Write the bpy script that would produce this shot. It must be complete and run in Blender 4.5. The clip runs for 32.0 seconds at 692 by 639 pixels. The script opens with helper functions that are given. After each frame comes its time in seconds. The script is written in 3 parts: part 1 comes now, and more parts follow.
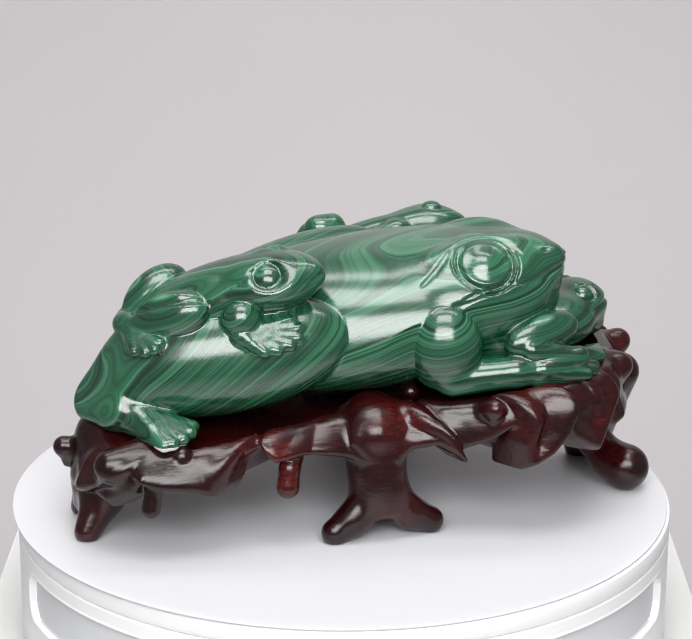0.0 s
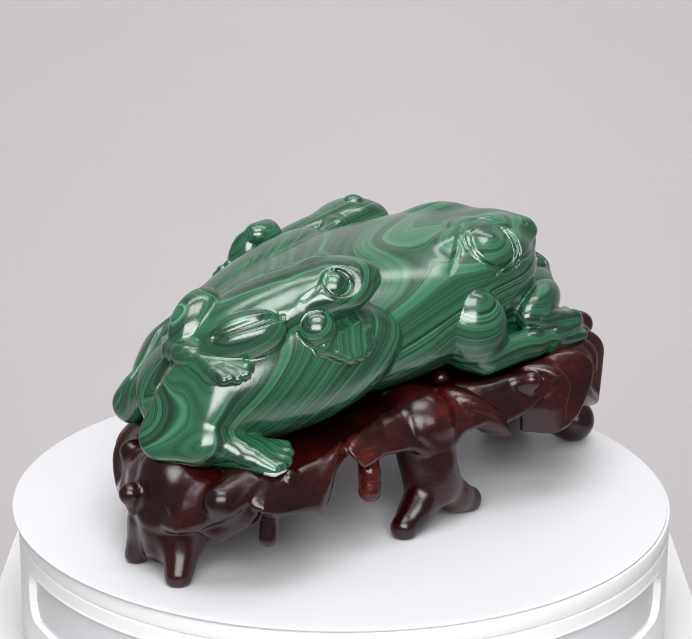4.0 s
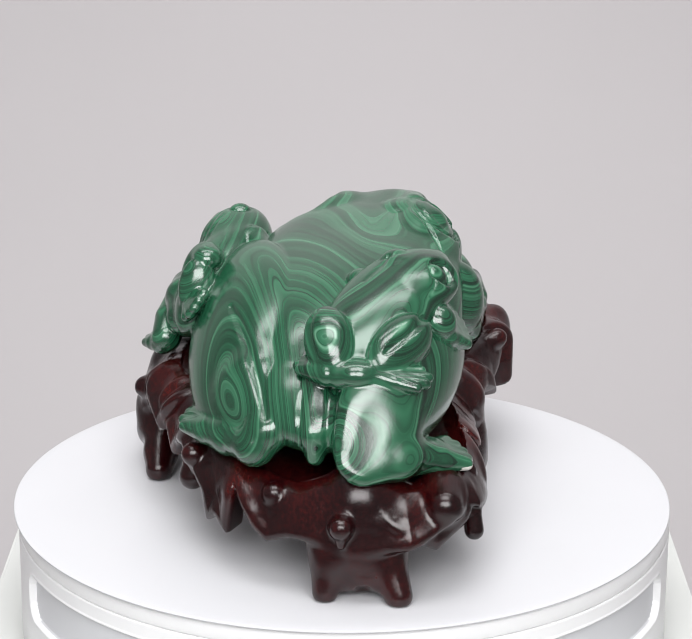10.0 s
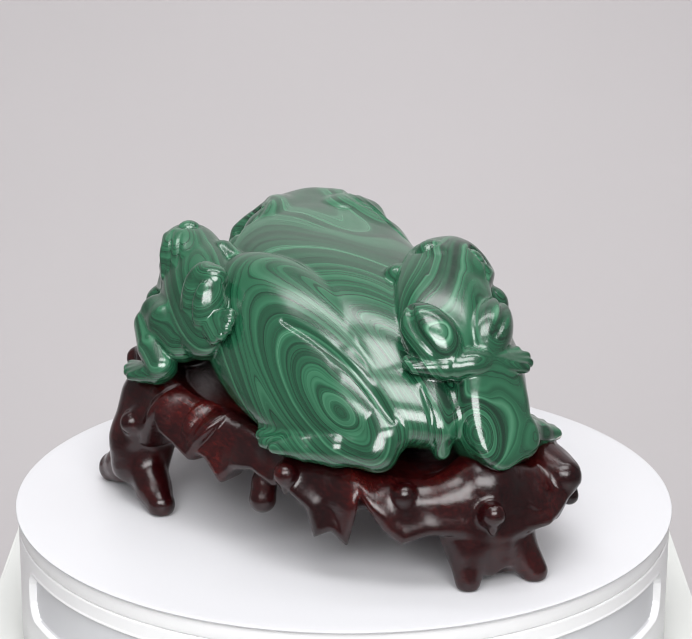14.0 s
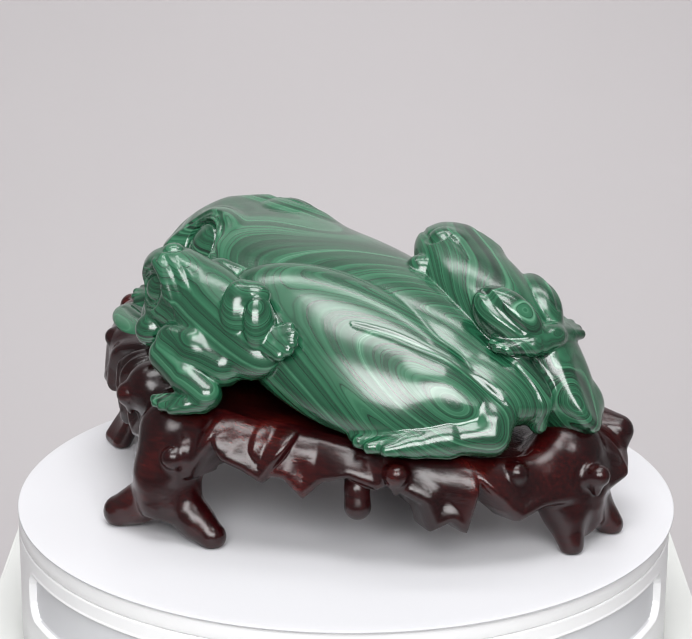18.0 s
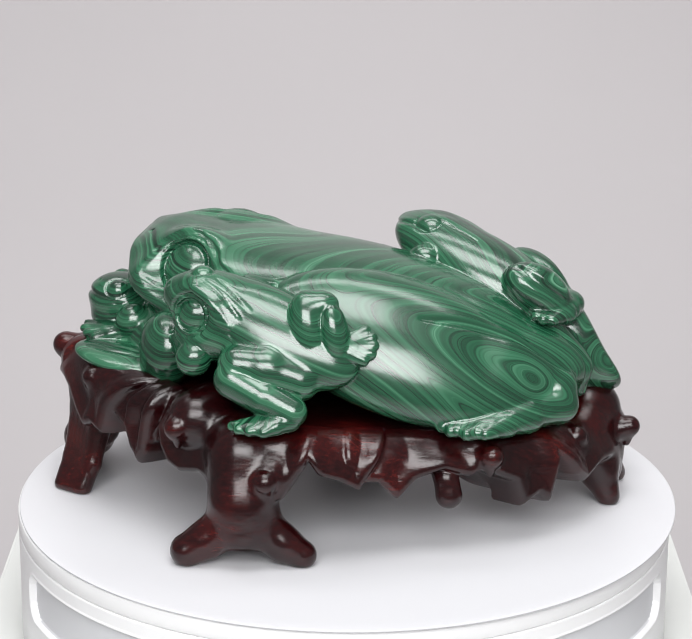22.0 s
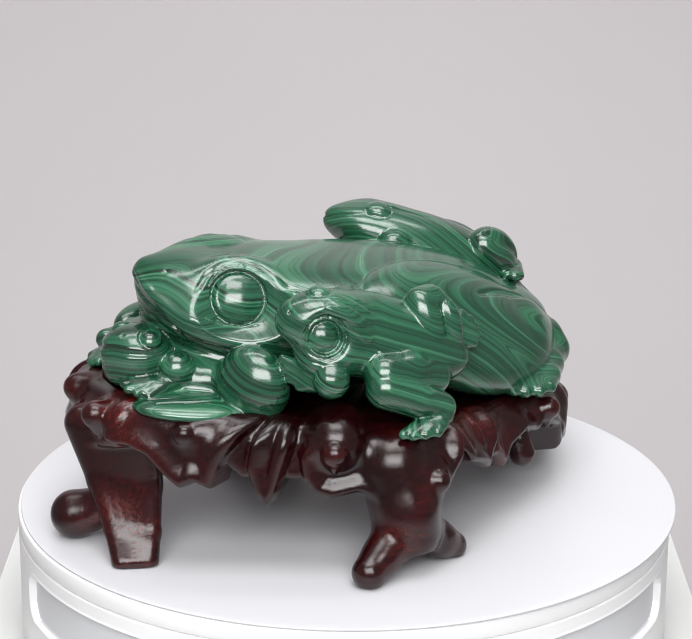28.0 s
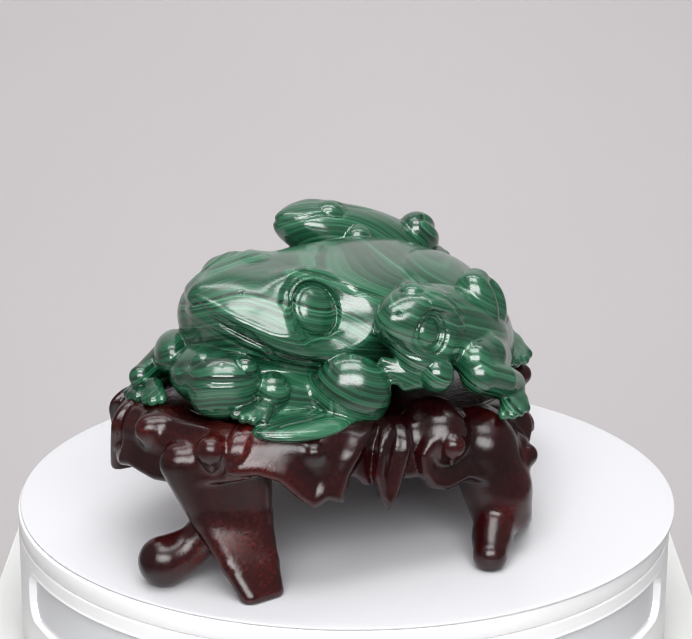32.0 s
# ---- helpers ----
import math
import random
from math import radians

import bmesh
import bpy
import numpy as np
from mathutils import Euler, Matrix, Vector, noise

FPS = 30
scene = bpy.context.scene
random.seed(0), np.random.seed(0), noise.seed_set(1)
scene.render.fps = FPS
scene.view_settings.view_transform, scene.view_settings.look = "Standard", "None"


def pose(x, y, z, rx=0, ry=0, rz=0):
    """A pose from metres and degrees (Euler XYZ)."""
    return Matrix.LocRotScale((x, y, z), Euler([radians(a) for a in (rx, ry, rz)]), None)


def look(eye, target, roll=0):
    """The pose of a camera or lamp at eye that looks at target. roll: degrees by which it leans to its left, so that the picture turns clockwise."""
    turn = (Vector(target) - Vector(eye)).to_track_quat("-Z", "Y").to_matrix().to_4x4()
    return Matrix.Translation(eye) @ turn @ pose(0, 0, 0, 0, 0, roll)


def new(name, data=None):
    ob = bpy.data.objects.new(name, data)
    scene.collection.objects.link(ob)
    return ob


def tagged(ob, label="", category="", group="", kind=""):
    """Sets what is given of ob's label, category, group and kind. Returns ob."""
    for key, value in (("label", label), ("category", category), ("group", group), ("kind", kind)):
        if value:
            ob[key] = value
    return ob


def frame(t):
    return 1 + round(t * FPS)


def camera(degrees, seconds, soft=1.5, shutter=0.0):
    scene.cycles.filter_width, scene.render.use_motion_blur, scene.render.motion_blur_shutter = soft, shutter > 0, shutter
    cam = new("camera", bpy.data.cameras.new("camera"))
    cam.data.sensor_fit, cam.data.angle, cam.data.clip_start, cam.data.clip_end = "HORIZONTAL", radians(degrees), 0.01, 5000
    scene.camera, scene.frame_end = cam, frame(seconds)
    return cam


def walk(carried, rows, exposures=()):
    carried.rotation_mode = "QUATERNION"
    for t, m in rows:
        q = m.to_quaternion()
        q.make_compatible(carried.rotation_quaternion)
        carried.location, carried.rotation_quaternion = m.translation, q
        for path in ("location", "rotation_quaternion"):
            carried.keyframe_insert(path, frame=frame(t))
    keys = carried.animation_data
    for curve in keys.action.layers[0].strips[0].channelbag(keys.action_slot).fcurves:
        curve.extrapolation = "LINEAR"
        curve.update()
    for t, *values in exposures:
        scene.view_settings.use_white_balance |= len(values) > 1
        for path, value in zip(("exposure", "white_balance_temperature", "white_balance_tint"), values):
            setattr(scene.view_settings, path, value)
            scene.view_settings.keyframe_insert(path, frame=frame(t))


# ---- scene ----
cam = camera(17.34, 32.0, soft=1.15)
EYE = (0.0, -1.0, 0.4019)
VIEW = look(EYE, (0.00035, -0.04688, 0.0993), 0.342)
walk(cam, [(0.0, VIEW), (32.0, VIEW)])
scene.view_settings.exposure = 0.0

# ---- studio light ----
world = bpy.data.worlds.new("studio")
scene.world = world
world.use_nodes = True
world.node_tree.nodes["Background"].inputs[0].default_value = (1.0, 0.985, 0.99, 1)
world.node_tree.nodes["Background"].inputs[1].default_value = 0.235


def softbox(name, eye, target, w, h, watts, colour=(1, 1, 1)):
    lamp = bpy.data.lights.new(name, "AREA")
    lamp.shape, lamp.size, lamp.size_y, lamp.energy, lamp.color = "RECTANGLE", w, h, watts, colour
    ob = new(name, lamp)
    ob.matrix_world = look(eye, target)
    return ob


softbox("softbox_key", (0.0, -0.45, 2.0), (0, 0, 0.06), 1.4, 0.9, 23.0)
softbox("ceiling_bounce", (0.0, 0.0, 2.6), (0, 0.001, 0), 3.4, 3.4, 14.0)
softbox("softbox_front", (0.0, -1.75, 1.25), (0, 0, 0.06), 1.9, 1.0, 50.0)
softbox("softbox_back", (0.0, 0.55, 1.9), (0, 1.65, 0.0), 2.2, 0.4, 14.0)


# ---- materials ----
def material(name, rough=0.5, metal=0.0):
    m = bpy.data.materials.new(name)
    m.use_nodes = True
    n, l = m.node_tree.nodes, m.node_tree.links
    b = n["Principled BSDF"]
    b.inputs["Roughness"].default_value, b.inputs["Metallic"].default_value = rough, metal
    return m, n, l, b


def node(n, l, kind, **links):
    """A node; every keyword is an input, by name with _ for blanks: a value or a socket."""
    x = n.new(kind)
    for key, v in links.items():
        s = x.inputs[int(key[1:])] if key[0] == "i" and key[1:].isdigit() else x.inputs[key.replace("_", " ")]
        if isinstance(v, bpy.types.NodeSocket):
            l.new(v, s)
        else:
            s.default_value = v
    return x


def calc(n, l, op, a, b=0.0, c=0.0):
    x = n.new("ShaderNodeMath")
    x.operation = op
    for s, v in zip(x.inputs, (a, b, c)):
        if isinstance(v, bpy.types.NodeSocket):
            l.new(v, s)
        else:
            s.default_value = v
    return x.outputs[0]


def ramp(n, l, fac, *stops):
    x = n.new("ShaderNodeValToRGB")
    e = x.color_ramp.elements
    while len(e) < len(stops):
        e.new(0.5)
    for el, (p, col) in zip(e, stops):
        el.position, el.color = p, (*col, 1)
    l.new(fac, x.inputs[0])
    return x.outputs[0]


def malachite():
    m, n, l, b = material("malachite", 0.13)
    co = n.new("ShaderNodeTexCoord").outputs["Object"]
    warp = node(n, l, "ShaderNodeTexNoise", Vector=co, Scale=11.0, Detail=1.0, Roughness=0.4)
    fine = node(n, l, "ShaderNodeTexNoise", Vector=co, Scale=55.0, Detail=2.0)
    s = node(n, l, "ShaderNodeSeparateXYZ", Vector=co)
    u, v, z = s.outputs
    # shells round a cross axis below the shoulders: level layers in front, upright ones at the rump
    du = calc(n, l, "MULTIPLY", calc(n, l, "SUBTRACT", u, 0.045), 0.62)
    dz = calc(n, l, "SUBTRACT", z, 0.028)
    dv = calc(n, l, "MULTIPLY", calc(n, l, "ADD", v, 0.012), 0.28)
    r = calc(n, l, "SQRT", calc(n, l, "ADD", calc(n, l, "ADD", calc(n, l, "MULTIPLY", du, du), calc(n, l, "MULTIPLY", dz, dz)), calc(n, l, "MULTIPLY", dv, dv)))
    side = calc(n, l, "ADD", v, 0.010)
    side = calc(n, l, "SQRT", calc(n, l, "MULTIPLY_ADD", side, side, 0.00008))
    f = calc(n, l, "MULTIPLY_ADD", u, -0.16, calc(n, l, "MULTIPLY_ADD", side, 0.42, r))
    # nodules: nested rings round the knees, where growth began
    for c, sx, start in (((-0.082, 0.046, 0.076), 0.24, 0.093), ((-0.124, 0.001, 0.070), 0.9, 0.118), ((-0.079, 0.004, 0.114), 0.9, 0.127), ((0.007, 0.062, 0.116), 0.9, 0.112)):
        off = node(n, l, "ShaderNodeVectorMath", i0=co, i1=c)
        off.operation = "SUBTRACT"
        turned = node(n, l, "ShaderNodeVectorRotate", Vector=off.outputs[0], Axis=(0.0, 1.0, 0.0), Angle=radians(19.0 if sx < 0.5 else 0.0))
        sq = node(n, l, "ShaderNodeVectorMath", i0=turned.outputs[0], i1=(sx, 1.0, 1.0))
        sq.operation = "MULTIPLY"
        ln = node(n, l, "ShaderNodeVectorMath", i0=sq.outputs[0])
        ln.operation = "LENGTH"
        f = calc(n, l, "SMOOTH_MIN", f, calc(n, l, "ADD", ln.outputs["Value"], start), 0.006)
    f = calc(n, l, "MULTIPLY_ADD", warp.outputs[0], 0.0055, f)
    f = calc(n, l, "MULTIPLY_ADD", fine.outputs[0], 0.0007, f)

    def layers(scale, detail, rough):
        x = n.new("ShaderNodeTexNoise")
        x.noise_dimensions = "1D"
        l.new(f, x.inputs["W"])
        x.inputs["Scale"].default_value, x.inputs["Detail"].default_value, x.inputs["Roughness"].default_value = scale, detail, rough
        return x.outputs[0]

    zone, band, line = layers(75.0, 1.0, 0.5), layers(250.0, 2.0, 0.6), layers(900.0, 1.0, 0.5)
    a = calc(n, l, "ADD", calc(n, l, "MULTIPLY", zone, 0.32), calc(n, l, "ADD", calc(n, l, "MULTIPLY", band, 0.42), calc(n, l, "MULTIPLY", line, 0.32)))
    a = calc(n, l, "MULTIPLY_ADD", a, 1.22, -0.152)
    # crisp growth lines: thin dark and thin pale contours
    for scale, mid, half, gain in ((310.0, 0.5, 0.030, -0.15), (520.0, 0.44, 0.035, -0.09), (340.0, 0.58, 0.020, 0.06), (560.0, 0.42, 0.024, 0.05)):
        off = calc(n, l, "ABSOLUTE", calc(n, l, "SUBTRACT", layers(scale, 1.0, 0.4), mid))
        near = calc(n, l, "MAXIMUM", calc(n, l, "MULTIPLY_ADD", off, -1.0 / half, 1.0), 0.0)
        a = calc(n, l, "MULTIPLY_ADD", near, gain, a)
    col = ramp(n, l, a, (0.30, (0.003, 0.024, 0.012)), (0.40, (0.007, 0.050, 0.024)), (0.50, (0.013, 0.082, 0.040)),
               (0.58, (0.022, 0.115, 0.058)), (0.65, (0.044, 0.160, 0.088)), (0.76, (0.12, 0.28, 0.18)))
    l.new(col, b.inputs["Base Color"])
    b.inputs["IOR"].default_value = 1.80
    grain = node(n, l, "ShaderNodeTexNoise", Vector=co, Scale=700.0, Detail=3.0)
    l.new(calc(n, l, "MULTIPLY_ADD", grain.outputs[0], 0.10, 0.14), b.inputs["Roughness"])
    bump = node(n, l, "ShaderNodeBump", Strength=0.06, Distance=0.0005, Height=grain.outputs[0])
    l.new(bump.outputs[0], b.inputs["Normal"])
    return m


def rosewood():
    m, n, l, b = material("rosewood", 0.3)
    co = n.new("ShaderNodeTexCoord").outputs["Object"]
    stretch = node(n, l, "ShaderNodeMapping", Vector=co, Scale=(1.0, 5.0, 5.0))
    grain = node(n, l, "ShaderNodeTexNoise", Vector=stretch.outputs[0], Scale=130.0, Detail=5.0, Roughness=0.65)
    stain = node(n, l, "ShaderNodeTexNoise", Vector=co, Scale=26.0, Detail=3.0)
    a = calc(n, l, "ADD", calc(n, l, "MULTIPLY", grain.outputs[0], 0.4), calc(n, l, "MULTIPLY", stain.outputs[0], 0.6))
    col = ramp(n, l, a, (0.36, (0.006, 0.0006, 0.0010)), (0.48, (0.015, 0.0014, 0.0019)), (0.58, (0.036, 0.0028, 0.0028)), (0.70, (0.095, 0.0080, 0.0055)))
    l.new(col, b.inputs["Base Color"])
    l.new(calc(n, l, "MULTIPLY_ADD", grain.outputs[0], 0.18, 0.10), b.inputs["Roughness"])
    b.inputs["IOR"].default_value = 1.52
    bump = node(n, l, "ShaderNodeBump", Strength=0.26, Distance=0.0005, Height=grain.outputs[0])
    l.new(bump.outputs[0], b.inputs["Normal"])
    return m


def plain(name, colour, rough, spread=0.02, scale=9.0):
    m, n, l, b = material(name, rough)
    co = n.new("ShaderNodeTexCoord").outputs["Object"]
    t = node(n, l, "ShaderNodeTexNoise", Vector=co, Scale=scale, Detail=4.0)
    lo, hi = [c * (1 - spread) for c in colour], [min(1, c * (1 + spread)) for c in colour]
    l.new(ramp(n, l, t.outputs[0], (0.35, lo), (0.65, hi)), b.inputs["Base Color"])
    return m


MALACHITE, ROSEWOOD = malachite(), rosewood()
PAPER = plain("backdrop_paper", (0.555, 0.531, 0.541), 0.95, 0.012, 2.0)
DISC = plain("white_disc", (0.605, 0.605, 0.629), 0.42, 0.008, 12.0)
SHELL = plain("white_plastic", (0.84, 0.84, 0.85), 0.35, 0.008, 12.0)
CHALK = plain("chalky_chip", (0.78, 0.77, 0.72), 0.8, 0.05, 300.0)
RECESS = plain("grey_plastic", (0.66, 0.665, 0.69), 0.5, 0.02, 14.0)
PLINTH = plain("painted_plinth", (0.62, 0.63, 0.615), 0.6, 0.01, 6.0)


# ---- meshes ----
def mesh_of(name, verts, faces, mat, smooth=True):
    me = bpy.data.meshes.new(name)
    me.from_pydata(verts, [], faces)
    me.polygons.foreach_set("use_smooth", [smooth] * len(me.polygons))
    me.materials.append(mat)
    me.update()
    return me


def part(name, me, parent, label=""):
    ob = new(name, me)
    ob.parent = parent
    return tagged(ob, label)


def lathe(name, profile, mat, steps=192, smooth=True, arc=(0.0, 360.0)):
    """A turned shape from (radius, height) pairs."""
    full = arc[1] - arc[0] >= 360
    cols = steps if full else steps + 1
    verts, faces = [], []
    for i in range(cols):
        a = radians(arc[0] + (arc[1] - arc[0]) * i / steps)
        verts += [(r * math.cos(a), r * math.sin(a), z) for r, z in profile]
    k = len(profile)
    for i in range(steps):
        j = (i + 1) % cols
        for p in range(k - 1):
            faces.append((i * k + p, j * k + p, j * k + p + 1, i * k + p + 1))
    return mesh_of(name, verts, faces, mat, smooth)


# ---- carving by blended solids; lengths in millimetres ----
class Solid:
    def __init__(self, lo, hi, step):
        self.step = step
        self.at = np.floor(np.array(lo) / step).astype(int)
        self.size = np.ceil(np.array(hi) / step).astype(int) - self.at + 1
        self.d = np.full(self.size, 25.0, np.float32)

    def window(self, lo, hi):
        a = np.clip(np.floor(np.array(lo) / self.step).astype(int) - self.at, 0, self.size - 1)
        b = np.clip(np.ceil(np.array(hi) / self.step).astype(int) - self.at + 1, 1, self.size)
        cut = tuple(slice(int(p), int(max(q, p + 1))) for p, q in zip(a, b))
        axes = [((np.arange(c.start, c.stop) + o) * self.step).astype(np.float32) for c, o in zip(cut, self.at)]
        return cut, np.meshgrid(*axes, indexing="ij", sparse=True)

    def add(self, cut, e, k):
        d = self.d[cut]
        h = np.clip(0.5 + 0.5 * (d - e) / k, 0, 1)
        self.d[cut] = d + (e - d) * h - k * h * (1 - h)

    def cutout(self, cut, e, k):
        d = self.d[cut]
        h = np.clip(0.5 - 0.5 * (d + e) / k, 0, 1)
        self.d[cut] = d + (-e - d) * h + k * h * (1 - h)

    def ball(self, c, r, turn=(0, 0, 0), k=3.0, away=False, full=2.0):
        """An ellipsoid, boxier for a higher full; turn is roll, dip and heading in degrees."""
        r = (r, r, r) if not hasattr(r, "__len__") else r
        m = np.array(Euler([radians(a) for a in turn]).to_matrix(), np.float32)
        reach = np.sqrt((m ** 2) @ (np.array(r) ** 2)) + k + 2
        cut, (x, y, z) = self.window(np.array(c) - reach, np.array(c) + reach)
        x, y, z = x - c[0], y - c[1], z - c[2]
        q = [(m[0, i] * x + m[1, i] * y + m[2, i] * z) / r[i] for i in range(3)]
        if full != 2.0:
            q = [np.abs(v) for v in q]
            k0 = (q[0] ** full + q[1] ** full + q[2] ** full) ** (1 / full) + 1e-6
            k1 = np.sqrt(sum(((v / k0) ** (full - 1) / w) ** 2 for v, w in zip(q, r))) + 1e-6
            (self.cutout if away else self.add)(cut, (k0 - 1) / k1, k)
            return
        k0 = np.sqrt(q[0] ** 2 + q[1] ** 2 + q[2] ** 2) + 1e-6
        k1 = np.sqrt((q[0] / r[0]) ** 2 + (q[1] / r[1]) ** 2 + (q[2] / r[2]) ** 2) + 1e-6
        (self.cutout if away else self.add)(cut, k0 * (k0 - 1) / k1, k)

    def limb(self, *pts, k=3.0, away=False):
        """A chain of tapering rods through (x, y, z, radius)."""
        for p, q in zip(pts, pts[1:]):
            a, b, ra, rb = np.array(p[:3], float), np.array(q[:3], float), p[3], q[3]
            reach = max(ra, rb) + k + 2
            cut, (x, y, z) = self.window(np.minimum(a, b) - reach, np.maximum(a, b) + reach)
            w = b - a
            long2, dr = max(w @ w, 1e-6), rb - ra
            t = ((x - a[0]) * w[0] + (y - a[1]) * w[1] + (z - a[2]) * w[2]) / long2
            if long2 > dr * dr + 0.01:
                off = np.sqrt(np.maximum((x - a[0]) ** 2 + (y - a[1]) ** 2 + (z - a[2]) ** 2 - t * t * long2, 0))
                t = t + off * dr / math.sqrt((long2 - dr * dr) * long2)
            t = np.clip(t, 0, 1)
            e = np.sqrt((x - a[0] - t * w[0]) ** 2 + (y - a[1] - t * w[1]) ** 2 + (z - a[2] - t * w[2]) ** 2) - (ra + dr * t)
            (self.cutout if away else self.add)(cut, e, k)

    def value(self, p):
        g = np.clip(np.array(p, float) / self.step - self.at, 0, self.size - 1.001)
        i = g.astype(int)
        f = g - i
        out = 0.0
        for a in (0, 1):
            for b in (0, 1):
                for c in (0, 1):
                    out += self.d[min(i[0] + a, self.size[0] - 1), min(i[1] + b, self.size[1] - 1), min(i[2] + c, self.size[2] - 1)] * (f[0] if a else 1 - f[0]) * (f[1] if b else 1 - f[1]) * (f[2] if c else 1 - f[2])
        return float(out)

    def slope(self, p, h=1.5):
        e = np.eye(3) * h
        g = np.array([self.value(np.array(p) + e[i]) - self.value(np.array(p) - e[i]) for i in range(3)])
        return g / (np.linalg.norm(g) + 1e-9)

    def on(self, p, lift=0.0):
        """The nearest place on the surface, lifted outwards."""
        p = np.array(p, float)
        for _ in range(6):
            p = p - self.slope(p) * np.clip(self.value(p), -6, 6) * 0.9
        return p + self.slope(p) * lift

    def press(self, cut, far, depth, width):
        """Pushes the surface in (or out, for a negative depth) near a line."""
        self.d[cut] += (depth * np.exp(-(far / width) ** 2)).astype(np.float32)

    def scratch(self, depth, *pts, width=1.1, n=6):
        """A groove (raised for a negative depth) that follows the surface through rough places."""
        path = []
        for p, q in zip(pts, pts[1:]):
            path += [np.array(p) + (np.array(q) - np.array(p)) * i / n for i in range(n)]
        path = np.array([self.on(p) for p in path + [np.array(pts[-1], float)]])
        for _ in range(2):
            path[1:-1] = (path[:-2] + 2 * path[1:-1] + path[2:]) / 4
        reach = 4 * width
        cut, (x, y, z) = self.window(path.min(0) - reach, path.max(0) + reach)
        best = None
        last = len(path) - 1
        for i, (a, b) in enumerate(zip(path, path[1:])):
            w = b - a
            t = np.clip(((x - a[0]) * w[0] + (y - a[1]) * w[1] + (z - a[2]) * w[2]) / max(w @ w, 1e-6), 0, 1)
            along = (i + t) / last
            thin = 0.35 + 0.65 * np.sqrt(np.maximum(np.sin(np.pi * np.clip(along, 0, 1)), 0))
            e = np.sqrt((x - a[0] - t * w[0]) ** 2 + (y - a[1] - t * w[1]) ** 2 + (z - a[2] - t * w[2]) ** 2) / thin
            best = e if best is None else np.minimum(best, e)
        self.press(cut, best, depth, width)

    def circle(self, c, axis, radius, depth, width=0.8):
        """A pressed ring about a place."""
        n = np.array(axis, float) / np.linalg.norm(axis)
        reach = radius + 4 * width
        cut, (x, y, z) = self.window(np.array(c) - reach, np.array(c) + reach)
        x, y, z = x - c[0], y - c[1], z - c[2]
        h = x * n[0] + y * n[1] + z * n[2]
        s = np.sqrt(np.maximum(x * x + y * y + z * z - h * h, 0))
        self.press(cut, np.sqrt((s - radius) ** 2 + (0.35 * h) ** 2), depth, width)

    def merge(self, other, k):
        o = other.at - self.at
        cut = tuple(slice(int(a), int(a + s)) for a, s in zip(o, other.size))
        self.add(cut, other.d, k)

    def skin(self):
        """Vertices in metres and quads of the surface."""
        d, s = self.d, self.d < 0
        corner = [s[a:a - 1 or None, b:b - 1 or None, c:c - 1 or None] for a in (0, 1) for b in (0, 1) for c in (0, 1)]
        count = sum(c.astype(np.int8) for c in corner)
        cell = np.argwhere((count > 0) & (count < 8))
        index = np.full(count.shape, -1, np.int32)
        index[tuple(cell.T)] = np.arange(len(cell))
        total, hits = np.zeros((len(cell), 3)), np.zeros(len(cell))
        cs = [np.array(c) for c in np.ndindex(2, 2, 2)]
        for a in cs:
            for ax in range(3):
                if a[ax]:
                    continue
                b = a.copy()
                b[ax] = 1
                va, vb = d[tuple((cell + a).T)], d[tuple((cell + b).T)]
                cross = (va < 0) != (vb < 0)
                t = np.where(cross, va / np.where(cross, va - vb, 1), 0)
                p = np.repeat(a[None].astype(float), len(cell), 0)
                p[:, ax] += t
                total += p * cross[:, None]
                hits += cross
        verts = (cell + total / hits[:, None] + self.at) * self.step / 1000
        quads = []
        for ax in range(3):
            o1, o2 = [np.eye(3, dtype=int)[(ax + i) % 3] for i in (1, 2)]
            lo = [slice(None)] * 3
            lo[ax] = slice(0, -1)
            hi = [slice(None)] * 3
            hi[ax] = slice(1, None)
            e = np.argwhere(s[tuple(lo)] != s[tuple(hi)])
            e = e[(e[:, (ax + 1) % 3] > 0) & (e[:, (ax + 2) % 3] > 0) & (e[:, (ax + 1) % 3] < self.size[(ax + 1) % 3] - 1) & (e[:, (ax + 2) % 3] < self.size[(ax + 2) % 3] - 1)]
            q = np.stack([index[tuple((e - x).T)] for x in (o1 + o2, o2, 0 * o1, o1)], 1)
            inside = s[tuple(e.T)]
            quads.append(np.where(inside[:, None], q, q[:, ::-1]))
        return verts, np.concatenate(quads)


def mesh_from(name, verts, quads, mat):
    me = bpy.data.meshes.new(name)
    me.vertices.add(len(verts))
    me.vertices.foreach_set("co", np.ascontiguousarray(verts, np.float32).ravel())
    me.loops.add(quads.size)
    me.loops.foreach_set("vertex_index", np.ascontiguousarray(quads, np.int32).ravel())
    me.polygons.add(len(quads))
    me.polygons.foreach_set("loop_start", np.arange(0, quads.size, 4, dtype=np.int32))
    me.polygons.foreach_set("use_smooth", np.ones(len(quads), bool))
    me.materials.append(mat)
    me.update(calc_edges=True)
    me.validate()
    return me


